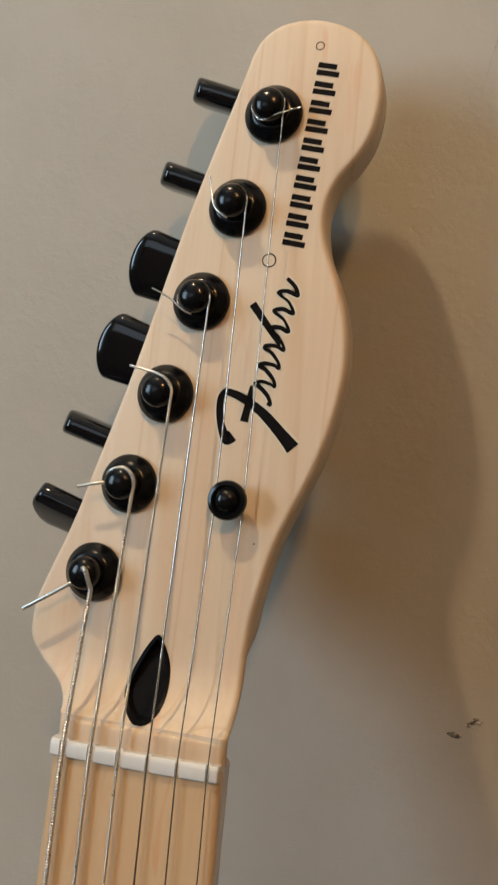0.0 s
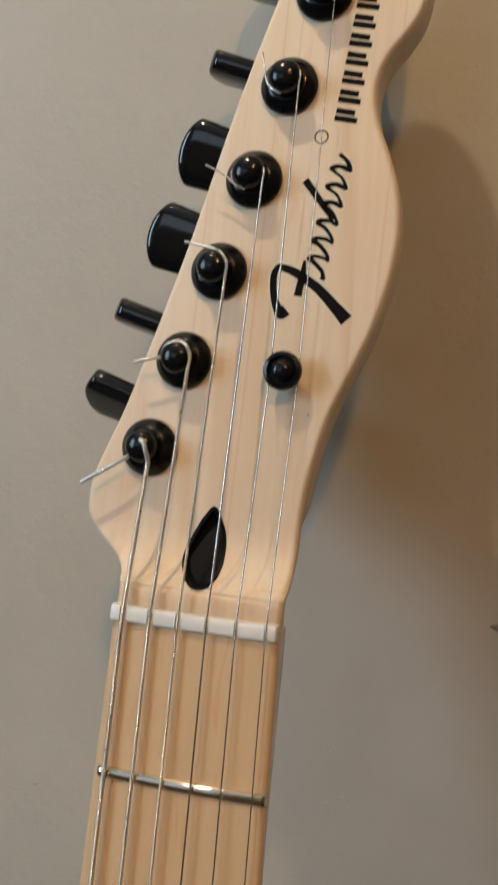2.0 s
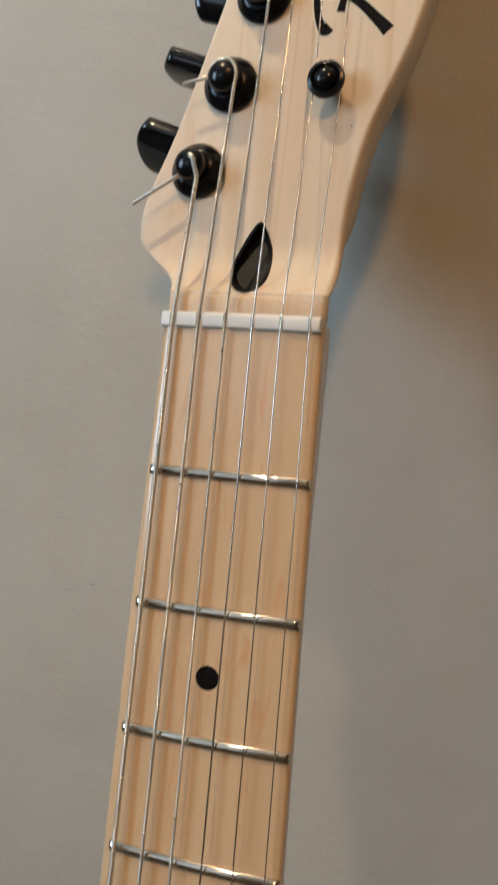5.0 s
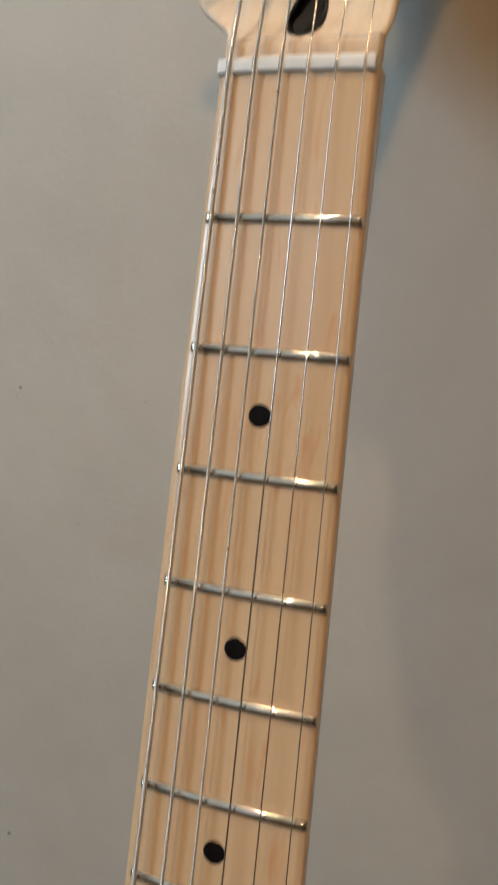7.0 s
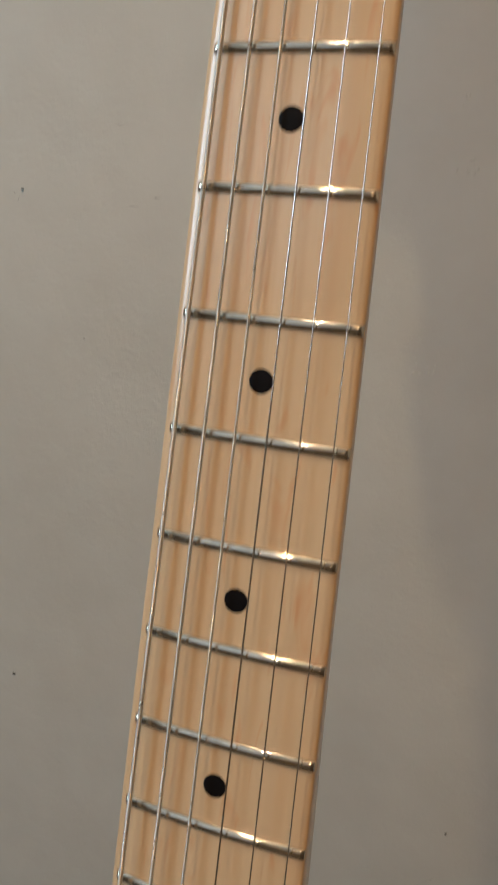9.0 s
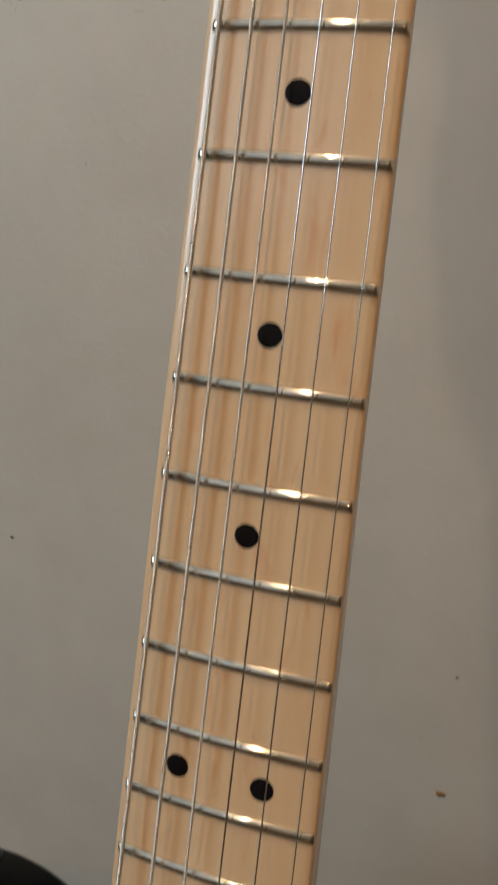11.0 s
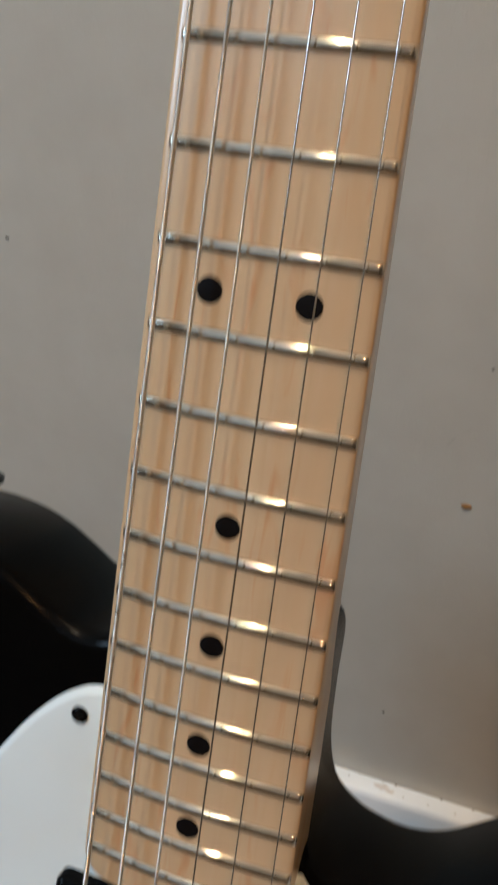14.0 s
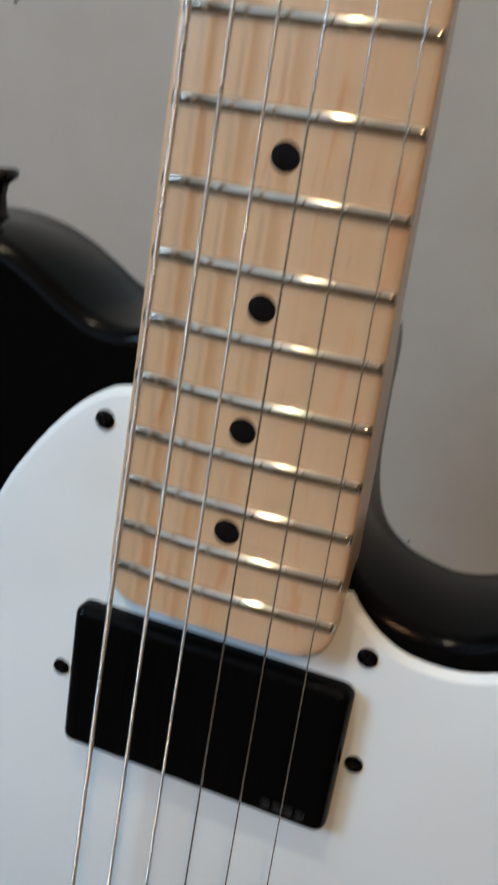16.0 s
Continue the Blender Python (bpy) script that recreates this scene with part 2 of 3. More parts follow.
structure("wall_west", joined([((-1.7, -2.6, 0.0), (-1.6, WALL_Y, 1.02)), ((-1.7, -2.6, 2.02), (-1.6, WALL_Y, 2.5)), ((-1.7, -2.6, 1.02), (-1.6, -1.58, 2.02)), ((-1.7, -0.90, 1.02), (-1.6, WALL_Y, 2.02))]), ROOM, "unseen dark wall with a window opening, browned to cut bounce")
structure("wall_south", joined([((-1.7, -2.7, 0.0), (1.9, -2.6, 1.62)), ((-1.7, -2.7, 2.42), (1.9, -2.6, 2.5)), ((-1.7, -2.7, 1.62), (-1.58, -2.6, 2.42)), ((-0.46, -2.7, 1.62), (1.9, -2.6, 2.42))]), SOUTH, "unseen beige wall with a high window opening, toned for warm bounce")

# skirting with a flat top and a slightly worn edge
SKIRT_TOP = 0.144
bm = ring_loft([[(x, y, z) for y, z in ((WALL_Y - 0.0005, 0.001), (WALL_Y - 0.012, 0.001), (WALL_Y - 0.012, SKIRT_TOP - 0.004), (WALL_Y - 0.0108, SKIRT_TOP - 0.0012), (WALL_Y - 0.009, SKIRT_TOP), (WALL_Y - 0.0005, SKIRT_TOP))] for x in (-1.59, 1.79)])
structure("baseboard", bm, PAINT, "white painted skirting board along the plaster wall")

# ---- the guitar ----
guitar = tagged(new("electric_guitar"), "black electric guitar with maple neck leaning against a wall", "guitar")
LEAN = pose(0, 0, 0.788, -15.75, 0, 0)
guitar.matrix_world = LEAN
SCALE, RADIUS = 0.648, 0.241
HEAD_Y = 0.0105


def fret_z(n):
    return -SCALE * (1 - 2 ** (-n / 12))


def half_width(z):
    return 0.0211 - z * (0.0072 / 0.4662)


def crown(x):
    """How far the fingerboard falls back from its middle."""
    return RADIUS - math.sqrt(RADIUS * RADIUS - x * x)


ROLL_X, ROLL_Y = 0.0029, 0.0013


def roll_at(z):
    """Width and depth of the rolled edge, which gets crisper towards the body."""
    k = min(1.0, max(0.0, (-0.16 - z) / 0.16))
    return ROLL_X * (1 - 0.55 * k), ROLL_Y * (1 - 0.5 * k)


def edge_drop(x, w, z):
    """How far the rolled edge of the fingerboard falls at x."""
    rx, ry = roll_at(z)
    u = max(0.0, (abs(x) - (w - rx)) / rx)
    return ry * (1 - math.sqrt(max(0.0, 1 - min(u, 1.0) ** 2)))


def neck_ring(z, depth, square, w=None):
    w = (w or half_width(z)) + 0.0006
    rx, ry = roll_at(z)
    # the treble side is a little slimmer than the bass side
    slim = 0.0006
    pts = [(x, crown(x)) for x in np.linspace(-w + rx, w - slim - rx, 13)]
    ye = crown(w - rx)
    turn = [(w - rx * (1 - math.sin(q)), ye + ry * (1 - math.cos(q)) + 0.0002 * math.sin(q)) for q in (radians(k) for k in (15, 30, 45, 58, 70, 80, 90))]
    right = turn + [(w - 0.0001, ye + 0.0042)]
    back = []
    for k in range(1, 12):
        a = math.pi * k / 12
        p = 2 / (2 + square * 6)
        p = p * (1.0 + 0.28 * (1 - square))
        back.append((w * math.copysign(abs(math.cos(a)) ** p, math.cos(a)), ye + 0.005 + (depth - 0.005 - ye) * math.sin(a) ** p))
    # and the bass side swells slightly along the middle of the neck
    swell = 0.0010 * min(1.0, max(0.0, (-0.01 - z) / 0.07), max(0.0, (z + 0.42) / 0.18))
    left = [(-x - swell, y) for x, y in right[::-1]]
    right = [(x - slim, y) for x, y in right]
    back = [(x - slim * 0.5 * (1 + x / w), y) for x, y in back]
    return [Vector((x, y, z)) for x, y in pts + right + back + left]


# neck: one lofted piece of maple from the nut to the rounded heel
rings = [neck_ring(0.003, 0.0205, 0.21)]
for z in np.linspace(0.0, -0.39, 40):
    rings.append(neck_ring(float(z), 0.0205 + 0.002 * -z / 0.39, max(0.0, 0.21 + float(z) * 4, min(0.4, (-0.20 - float(z)) * 2.1))))
for z, sq in ((-0.40, 0.5), (-0.41, 0.8), (-0.43, 1.0), (-0.45, 1.0), (-0.468, 1.0)):
    rings.append(neck_ring(z, 0.0235, sq))
for k in range(1, 7):
    a = k / 6 * math.pi / 2
    z = -0.468 - 0.0075 * math.sin(a)
    rings.append(neck_ring(z, 0.0235, 1.0, half_width(-0.468) - 0.0075 * (1 - math.cos(a))))
neck = part("neck", ring_loft(rings), BOARD, guitar, "honey maple neck with satin fingerboard")

# headstock
HEAD = [(21.0, 1), (21.2, 7.5), (21.5, 14), (21.7, 22), (22.0, 32), (23.5, 43), (26.6, 56), (31.0, 67), (35.3, 78), (38.0, 88), (39.5, 97), (39.7, 105), (38.4, 114), (35.4, 123), (32.4, 130), (31.0, 137), (31.5, 143), (34.0, 148.5),
        (38.1, 154), (41.0, 160), (42.3, 168), (41.8, 175), (39.4, 181), (35.1, 185.7), (29.2, 188.6), (22.0, 189.8), (15.2, 188.6), (10.6, 185.4), (8.0, 180.8), (6.3, 175), (-4.4, 140), (-15, 99), (-23.2, 71), (-28, 55.5),
        (-32.8, 43), (-35.5, 35), (-36.0, 28.0), (-34.9, 24.4), (-32.1, 21.1), (-28.6, 18.4), (-25.4, 16.0), (-23.2, 13.6), (-21.9, 11.4), (-21.3, 9.0), (-21.4, 6.0), (-21.5, 3.5), (-21.3, 1)]
head_loop = spline([(x / 1000, z / 1000) for x, z in HEAD], 5, closed=False)
TEAR = [(-0.6, 30.9), (1.6, 27.6), (3.1, 23.6), (3.6, 18.7), (3.3, 14.4), (1.9, 11.4), (-0.6, 10.5), (-3.0, 11.2), (-5.3, 13.2), (-6.9, 16.4), (-6.7, 19.8), (-5.2, 24.2), (-2.9, 28.5)]
tear_loop = spline([(x / 1000, z / 1000) for x, z in TEAR], 4)
back = HEAD_Y + 0.0137


def face_y(z):
    """Level of the headstock's face, which sweeps up to the nut in a hollow curve."""
    d = min(0.0179, max(0.0, 0.026 - z))
    return max(0.0018, HEAD_Y - (0.018 - math.sqrt(0.018 ** 2 - d * d)))


bm = slab(head_loop, [(0.0034, back), (0.0016, back - 0.0005), (0.0005, back - 0.0016), (0.0, back - 0.0032), (0.0, HEAD_Y + 0.0018), (0.0002, HEAD_Y + 0.0010), (0.0006, HEAD_Y + 0.0004), (0.0011, HEAD_Y + 0.0001), (0.0018, HEAD_Y)], [tuple(p) for p in tear_loop])
for z in np.linspace(0.0095, 0.0255, 17):
    bmesh.ops.bisect_plane(bm, geom=list(bm.verts) + list(bm.edges) + list(bm.faces), plane_co=(0, 0, float(z)), plane_no=(0, 0, 1), dist=1e-6)
for v in bm.verts:
    lift = HEAD_Y - face_y(v.co.z)
    v.co.y -= lift * min(1.0, max(0.0, (back - v.co.y) / (back - HEAD_Y - 0.002)))
# the sides run into the round back of the neck
for v in bm.verts:
    k = min(1.0, max(0.0, (0.036 - v.co.z) / 0.033))
    f = float(np.interp(v.co.y, [0.0122, 0.0145, 0.0170, 0.0190, 0.0215, 0.0240], [1.0, 0.96, 0.84, 0.70, 0.45, 0.30]))
    v.co.x *= 1 - (1 - f) * k * k * (3 - 2 * k)
headstock = part("headstock", bm, FACE, guitar, "pale satin maple headstock with black markings", 50)
# flat ledge between the hollow and the nut
prof = [(0.0040, 0.0012), (0.0045, 0.0009), (0.0086, 0.0009), (0.0092, 0.0011), (0.0097, 0.0016), (0.0100, 0.0024), (0.0101, 0.0040), (0.0040, 0.0040)]
rows = []
for u, k in [(-1.0, 0.0016), (-0.99, 0.0007), (-0.965, 0.0002)] + [(float(q), 0.0) for q in np.linspace(-0.92, 0.92, 17)] + [(0.965, 0.0002), (0.99, 0.0007), (1.0, 0.0016)]:
    x = u * (0.0213 if u < 0 else 0.0210)
    rows.append([Vector((x, y + crown(x) + k if y < 0.0035 else 0.0050, z)) for z, y in prof])
part("neck_ledge", ring_loft(rows), ENDGRAIN, headstock, "", 70)

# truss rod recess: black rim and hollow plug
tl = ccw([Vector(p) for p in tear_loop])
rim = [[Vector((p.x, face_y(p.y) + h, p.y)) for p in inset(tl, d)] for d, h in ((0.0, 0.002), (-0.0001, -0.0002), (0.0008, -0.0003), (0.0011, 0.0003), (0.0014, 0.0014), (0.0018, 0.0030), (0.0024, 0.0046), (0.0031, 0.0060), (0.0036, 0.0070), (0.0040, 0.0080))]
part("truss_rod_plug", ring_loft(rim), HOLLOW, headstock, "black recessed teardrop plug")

# nut: bone bar with six slots
STRING_R = [0.00068, 0.00053, 0.00041, 0.00025, 0.00020, 0.00016]
NUT_X = [-0.0182 + 0.00728 * i for i in range(6)]
xs = sorted(set([-0.0219, -0.0217, -0.0213, 0.0200, 0.0205, 0.0208] + [x + d for x, r in zip(NUT_X, STRING_R) for d in (-r - 0.0003, -r - 0.0002, r + 0.0002, r + 0.0003)]))
rows = []
for x in xs:
    slot = any(abs(x - q) <= r + 0.00021 for q, r in zip(NUT_X, STRING_R))
    y = crown(x) - (0.0001 if slot else 0.0014) + (0.0007 if x < -0.0218 or x > 0.0206 else 0.0002 if x < -0.0214 or x > 0.0202 else 0)
    rows.append([Vector((x, yy, z)) for yy, z in ((0.005, 0.0008), (y + 0.0005, 0.0008), (y + 0.0001, 0.0011), (y, 0.0016), (y, 0.0036), (y + 0.0002, 0.0043), (y + 0.0006, 0.0047), (0.005, 0.0047))])
part("nut", ring_loft(rows), BONE, guitar, "white slotted bone nut", 30)

# frets: low crowns with broad polished shoulders
FRET_SHAPE = [(1, 0), (0.98, 0.3), (0.88, 0.56), (0.66, 0.78), (0.42, 0.91), (0.18, 0.985), (0, 1), (-0.18, 0.985), (-0.42, 0.91), (-0.66, 0.78), (-0.88, 0.56), (-0.98, 0.3), (-1, 0)]
for n in range(1, 23):
    z, w = fret_z(n), half_width(fret_z(n)) + 0.00005
    rows = []
    for x, k in [(-w, 0.12), (-w + 0.0002, 0.4), (-w + 0.0007, 0.9), (-w + 0.0010, 1.0), (-w + 0.0015, 1.0), (-w + 0.0022, 1.0)] + [(float(q), 1.0) for q in np.linspace(-w + 0.003, w - 0.003, 15)] + [(w - 0.0022, 1.0), (w - 0.0015, 1.0), (w - 0.0010, 1.0), (w - 0.0007, 0.9), (w - 0.0002, 0.4), (w, 0.12)]:
        y0 = crown(min(abs(x), RADIUS)) + 0.75 * edge_drop(x, w + 0.0006, z)
        rows.append([Vector((x, y0 + 0.0002 - 0.00125 * k * h, z + dz * 0.00142)) for dz, h in FRET_SHAPE])
    part("fret", ring_loft(rows), NICKEL, neck, "nickel fret wire" if n == 1 else "", 60)

# position dots
for n in (3, 5, 7, 9, 12, 15, 17, 19, 21):
    z = (fret_z(n) + fret_z(n - 1)) / 2
    for x in ((-0.0115, 0.0115) if n == 12 else (0.0,)):
        rings = []
        for r, d in ((0.0031, 0.0004), (0.0031, -0.00006), (0.00295, -0.0001)):
            rings.append([Vector((x + r * math.cos(a), crown(abs(x + r * math.cos(a))) + d, z + r * math.sin(a))) for a in (2 * math.pi * k / 28 for k in range(28))])
        part("inlay_dot", ring_loft(rings), INK, neck, "black position dot")

# tuners along the straight edge of the headstock
OUT, ALONG = Vector((-0.957, 0, 0.287)), Vector((0.287, 0, 0.957))
POSTS = [(0.0154, 0.1643), (0.0084, 0.1399), (0.0014, 0.1155), (-0.0056, 0.0913), (-0.0127, 0.0677), (-0.0198, 0.0445)]
TURN = [104, 99, 14, 10, 89, 60]
FRONT = Vector((0, -1, 0))
for (px, pz), spin in zip(POSTS, TURN):
    base = Vector((px, HEAD_Y, pz))
    tuner = new("tuner")
    tuner.parent = guitar
    tagged(tuner, "black sealed tuner with angled button")
    part("bushing", turned([(0.0073, -0.0002), (0.0075, 0.0003), (0.0075, 0.0008), (0.0073, 0.0013), (0.0069, 0.0017), (0.0063, 0.0024), (0.0057, 0.0030), (0.0051, 0.0034), (0.0046, 0.0036), (0.0041, 0.0036)], base, FRONT, 40), PEG, tuner)
    part("post", turned([(0.0043, 0.001), (0.0043, 0.0040), (0.0042, 0.0052), (0.0042, 0.0058), (0.0042, 0.0064), (0.0040, 0.0073), (0.0034, 0.0081), (0.0023, 0.0087), (0.0008, 0.0090)], base, FRONT, 32), PEG, tuner)
    hub = base + Vector((0, 0.0205, 0))
    part("housing", turned([(0.0075, -0.0062), (0.0082, -0.0055), (0.0082, 0.013), (0.0070, 0.0148)], hub, -FRONT, 28), GLOSS, tuner)
    hub = hub + ALONG * 0.0074
    part("stem", tube([hub + OUT * u for u in (0.005, 0.0125, 0.0145)], [0.0034, 0.0030, 0.0030], 16), GLOSS, tuner)
    # button: rounded oval block, a little wider at its far end
    a = radians(spin)
    wide, thin = ALONG * math.cos(a) + FRONT * math.sin(a), -ALONG * math.sin(a) + FRONT * math.cos(a)
    rings = []
    for u, kw, kt in ((0.0105, 0.62, 0.66), (0.0112, 0.80, 0.82), (0.0122, 0.87, 0.90), (0.0140, 0.90, 0.93), (0.0200, 0.945, 0.97), (0.0260, 0.985, 1.0), (0.0282, 1.0, 1.0), (0.0288, 0.985, 0.965), (0.02915, 0.945, 0.90), (0.0294, 0.86, 0.78), (0.0296, 0.55, 0.5), (0.0297, 0.2, 0.2)):
        ring = []
        for k in range(48):
            q = 2 * math.pi * k / 48
            bulge = (0.0032 * (1 - (kw * abs(math.cos(q)) ** 0.62) ** 2) - 0.0012) * max(0.0, (u - 0.0155) / 0.0135)
            ring.append(hub + OUT * (u + bulge) + wide * (0.0097 * kw * math.copysign(abs(math.cos(q)) ** 0.62, math.cos(q))) + thin * (0.0036 * kt * math.copysign(abs(math.sin(q)) ** 0.66, math.sin(q))))
        rings.append(ring)
    part("button", ring_loft(rings), GLOSS, tuner, "glossy black tuner button")

# round string tree with its screw
tree_c = Vector((0.0148, HEAD_Y, 0.0660))
tree = part("string_tree", turned([(0.0021, 0), (0.0021, 0.0042), (0.0044, 0.0044), (0.0049, 0.0050), (0.0049, 0.0058), (0.0046, 0.0064), (0.0038, 0.0066), (0.0034, 0.0062), (0.0032, 0.0055)], tree_c, FRONT, 36), PEG, guitar, "round black string retainer")
part("screw", turned([(0.0031, 0.0050), (0.0030, 0.0062), (0.0026, 0.0070), (0.0018, 0.0076), (0.0008, 0.0078)], tree_c, FRONT, 24), PEG, tree)

# strings: three wound, three plain
# each string's way over its post, in mm from the post's middle: sideways, up along the head, and out from the wire's level
HEAD_WAYS = [
    [(2.6, -3.6, 0.8), (2.2, -1.2, 2.3), (1.8, 0.6, 3.0), (0.9, 1.3, 2.7), (0.0, 0.9, 1.2), (-2.6, -1.9, -1.4), (-4.9, -4.0, -0.4), (-15.5, -10.8, 0.2)],
    [(3.5, -2.2, 0.6), (3.8, 0.6, 1.2), (3.0, 2.6, 1.9), (1.2, 3.7, 1.7), (-1.2, 3.4, 1.3), (-3.2, 2.2, 0.4), (-3.9, 0.0, -0.4), (-5.9, -0.6, 0.0), (-11.4, -2.0, 0.2)],
    [(3.8, -2.4, 0.6), (4.0, 0.5, 1.2), (2.7, 2.7, 1.9), (0.6, 3.9, 1.6), (-2.0, 4.6, 1.0), (-7.8, 5.8, 0.6)],
    [(4.0, -2.4, 0.4), (4.0, 0.4, 0.7), (0.2, 1.6, -0.6), (-4.2, 0.6, -0.6), (-3.8, -2.5, -0.2), (-0.4, -4.5, 0.0), (-2.9, -3.5, 0.2), (-6.4, -0.8, 0.2), (-11.3, 1.5, 0.2)],
    [(4.0, -2.0, 0.4), (3.9, 0.9, 0.7), (0.2, 1.6, -0.6), (-4.2, 0.6, -0.6), (-3.6, -2.6, -0.2), (-0.6, -4.5, 0.1), (-4.2, -1.8, 0.0), (-5.4, 2.4, 0.0), (-6.1, 6.1, 0.2)],
    [(4.0, -2.0, 0.4), (3.9, 1.2, 0.7), (0.2, 1.6, -0.6), (-4.0, 0.8, -0.6), (-3.9, -1.8, -0.2), (-1.2, -4.2, 0.4), (3.0, -2.9, 1.2), (8.8, -1.3, 1.2)],
]
BRIDGE_X = [-0.0272 + 0.01088 * i for i in range(6)]
for i in range(6):
    r = STRING_R[i]
    px, pz = POSTS[5 - i]
    nx, bx = NUT_X[i], BRIDGE_X[i]
    ny, by = crown(nx) - 0.0015 - r * 0.3, -0.0058 + crown(nx)
    down = [Vector((nx + (bx - nx) * k, ny + (by - ny) * k, 0.0025 + (-0.640 - 0.0025) * k)) for k in np.linspace(1, 0, 60)]
    low = [Vector((bx, 0.0125, -0.650)), Vector((bx, 0.004, -0.6475)), Vector((bx, -0.003, -0.6445))]
    post_y = HEAD_Y - 0.0054
    hop = [Vector((px + x / 1000, post_y - 0.001 - y / 1000, pz + z / 1000)) for x, z, y in HEAD_WAYS[i]]
    head = [down[-1]]
    if i >= 4:
        head.append(Vector((nx + (hop[0].x - nx) * 0.4, HEAD_Y - 0.0043, 0.0660)))
    head += [head[-1].lerp(hop[0], k / 8) for k in range(1, 8)] + spline(hop, 6, closed=False)
    way = low + down[:-1] + head
    if i < 3:
        # winding: fine rings along the whole string
        dense, radii, pitch = [], [], (0.00068, 0.00055, 0.00046)[i]
        bulge = [0.42 * pitch * (1 - math.sqrt(1 - u * u)) for u in (0.0, 0.34, 0.68, 0.93, 0.68, 0.34)]
        for step, (a, b) in enumerate(zip(way, way[1:])):
            m = max(1, int((b - a).length / (pitch / 6)))
            # the cut end past the post is nearly smooth
            k_end = 0.25 if step > len(way) - 14 else 1.0
            for k in range(m):
                dense.append(a.lerp(b, k / m))
                radii.append((0.85 if k_end < 1 else 1.0) * r - k_end * bulge[len(dense) % 6])
        part("string", tube(dense, radii, 8), WOUND, guitar, "wound steel guitar string", 80)
    else:
        part("string", tube(way, r, 8), STEEL, guitar, "plain steel guitar string", 80)

# markings on the headstock, as plain strokes


def stroke(points, widths, name, label="", ink=INK, lift=0.00006):
    """A flat ribbon of varying width on the headstock's face."""
    pts = spline([(x / 1000, z / 1000) for x, z in points], 8, closed=False)
    n = len(pts)
    ws = np.interp(np.linspace(0, 1, n), np.linspace(0, 1, len(widths)), widths) / 2000
    bm = bmesh.new()
    rows = []
    for i, p in enumerate(pts):
        t = (pts[min(i + 1, n - 1)] - pts[max(i - 1, 0)]).normalized()
        s = Vector((-t.y, t.x)) * float(ws[i])
        rows.append([Vector((q.x, HEAD_Y - lift, q.y)) for q in (p - s, p + s)])
    ring_loft(rows, False, bm, closed=False)
    return part(name, bm, ink, headstock, label)


SWASH = [
    ([(9.6, 93.2), (14.0, 92.0), (20.0, 88.4), (25.0, 83.8), (28.6, 80.2)], [1.6, 2.2, 2.4, 2.8, 3.6]),
    ([(10.0, 93.4), (9.0, 91), (9.4, 86), (11.4, 81.2), (13.0, 82.2)], [1.2, 1.8, 1.8, 2.6, 3.2]),
    ([(16.6, 95.0), (16.4, 91.5), (15.6, 85.8)], [0.6, 1.6, 2.2]),
    ([(14.8, 115.6), (18.5, 111.0), (23.0, 105.6)], [2.0, 1.8, 1.4]),
]
wave = []
for k in range(41):
    u = k / 40
    q = u * 2 * math.pi * 6.5 + 0.6
    s, f = 2.5 * math.sin(q), 1.0 * math.cos(2 * q)
    wave.append((19.6 + 4.6 * u + s * 0.93 + f * 0.2, 91.5 + 30.0 * u - s * 0.55 + f * 0.35))
SWASH.append((wave, [0.8, 1.2, 0.7, 1.3, 0.7, 1.2, 0.7, 1.3, 0.7, 1.2, 0.7, 1.2, 1.0]))
for points, widths in SWASH:
    stroke(points, [v + 1.0 for v in widths], "emblem_outline", "pale outline round the emblem", PALE, 0.00003)
    stroke(points, widths, "emblem_stroke", "black swash emblem")
for k in range(10):
    # ten slanted bars in a row
    cz = 132.6 + 4.86 * k
    cx = 23.7 + 0.50 * k
    stroke([(cx - 2.9, cz - 0.9), (cx + 2.9, cz - 1.8)], [1.45, 1.45], "marking_bar", "black slanted bar marking")
    stroke([(cx - 2.6, cz + 1.0), (cx + 2.2, cz + 0.2)], [1.45, 1.45], "marking_bar", "black slanted bar marking")


def ring_mark(cx, cz, r, w):
    bm = bmesh.new()
    n = 28
    rows = [[Vector(((cx + q * math.cos(a)) / 1000, HEAD_Y - 0.00006, (cz + q * math.sin(a)) / 1000)) for q in (r - w, r)] for a in (2 * math.pi * k / n for k in range(n + 1))]
    ring_loft(rows, False, bm, closed=False)
    part("ring_mark", bm, INK, headstock, "small black ring marking")


ring_mark(17.9, 126.8, 1.85, 0.32)
ring_mark(25.6, 182.2, 1.15, 0.25)
part("speck", turned([(0.00022, 0), (0.0002, 0.00006)], (0.0212, HEAD_Y, 0.0560), FRONT, 10), INK, headstock)

# body
BODY = [(-130, -430), (-120, -409), (-108, -397), (-94, -394.2), (-80, -395.2), (-69, -398.5), (-60, -403.2), (-52, -408), (-45, -411), (-37, -411.8), (-29, -409), (-18, -403), (-4, -400.5), (12, -400), (19.5, -401.5), (22.8, -407), (23.2, -425), (24.4, -444),
        (28.2, -456), (35, -462.4), (43, -465.3), (52, -466.1), (62, -463), (74, -454.3), (92, -441), (108, -437), (124, -443), (136, -460), (139, -490), (128, -535), (119, -575), (124, -620), (145, -665), (157, -710), (151, -755), (122, -787), (75, -800), (0, -803), (-75, -800), (-125, -787), (-156, -752),
        (-163, -705), (-150, -655), (-128, -610), (-122, -570), (-130, -520), (-137, -470)]
body_loop = spline([(x / 1000, z / 1000) for x, z in BODY], 5)
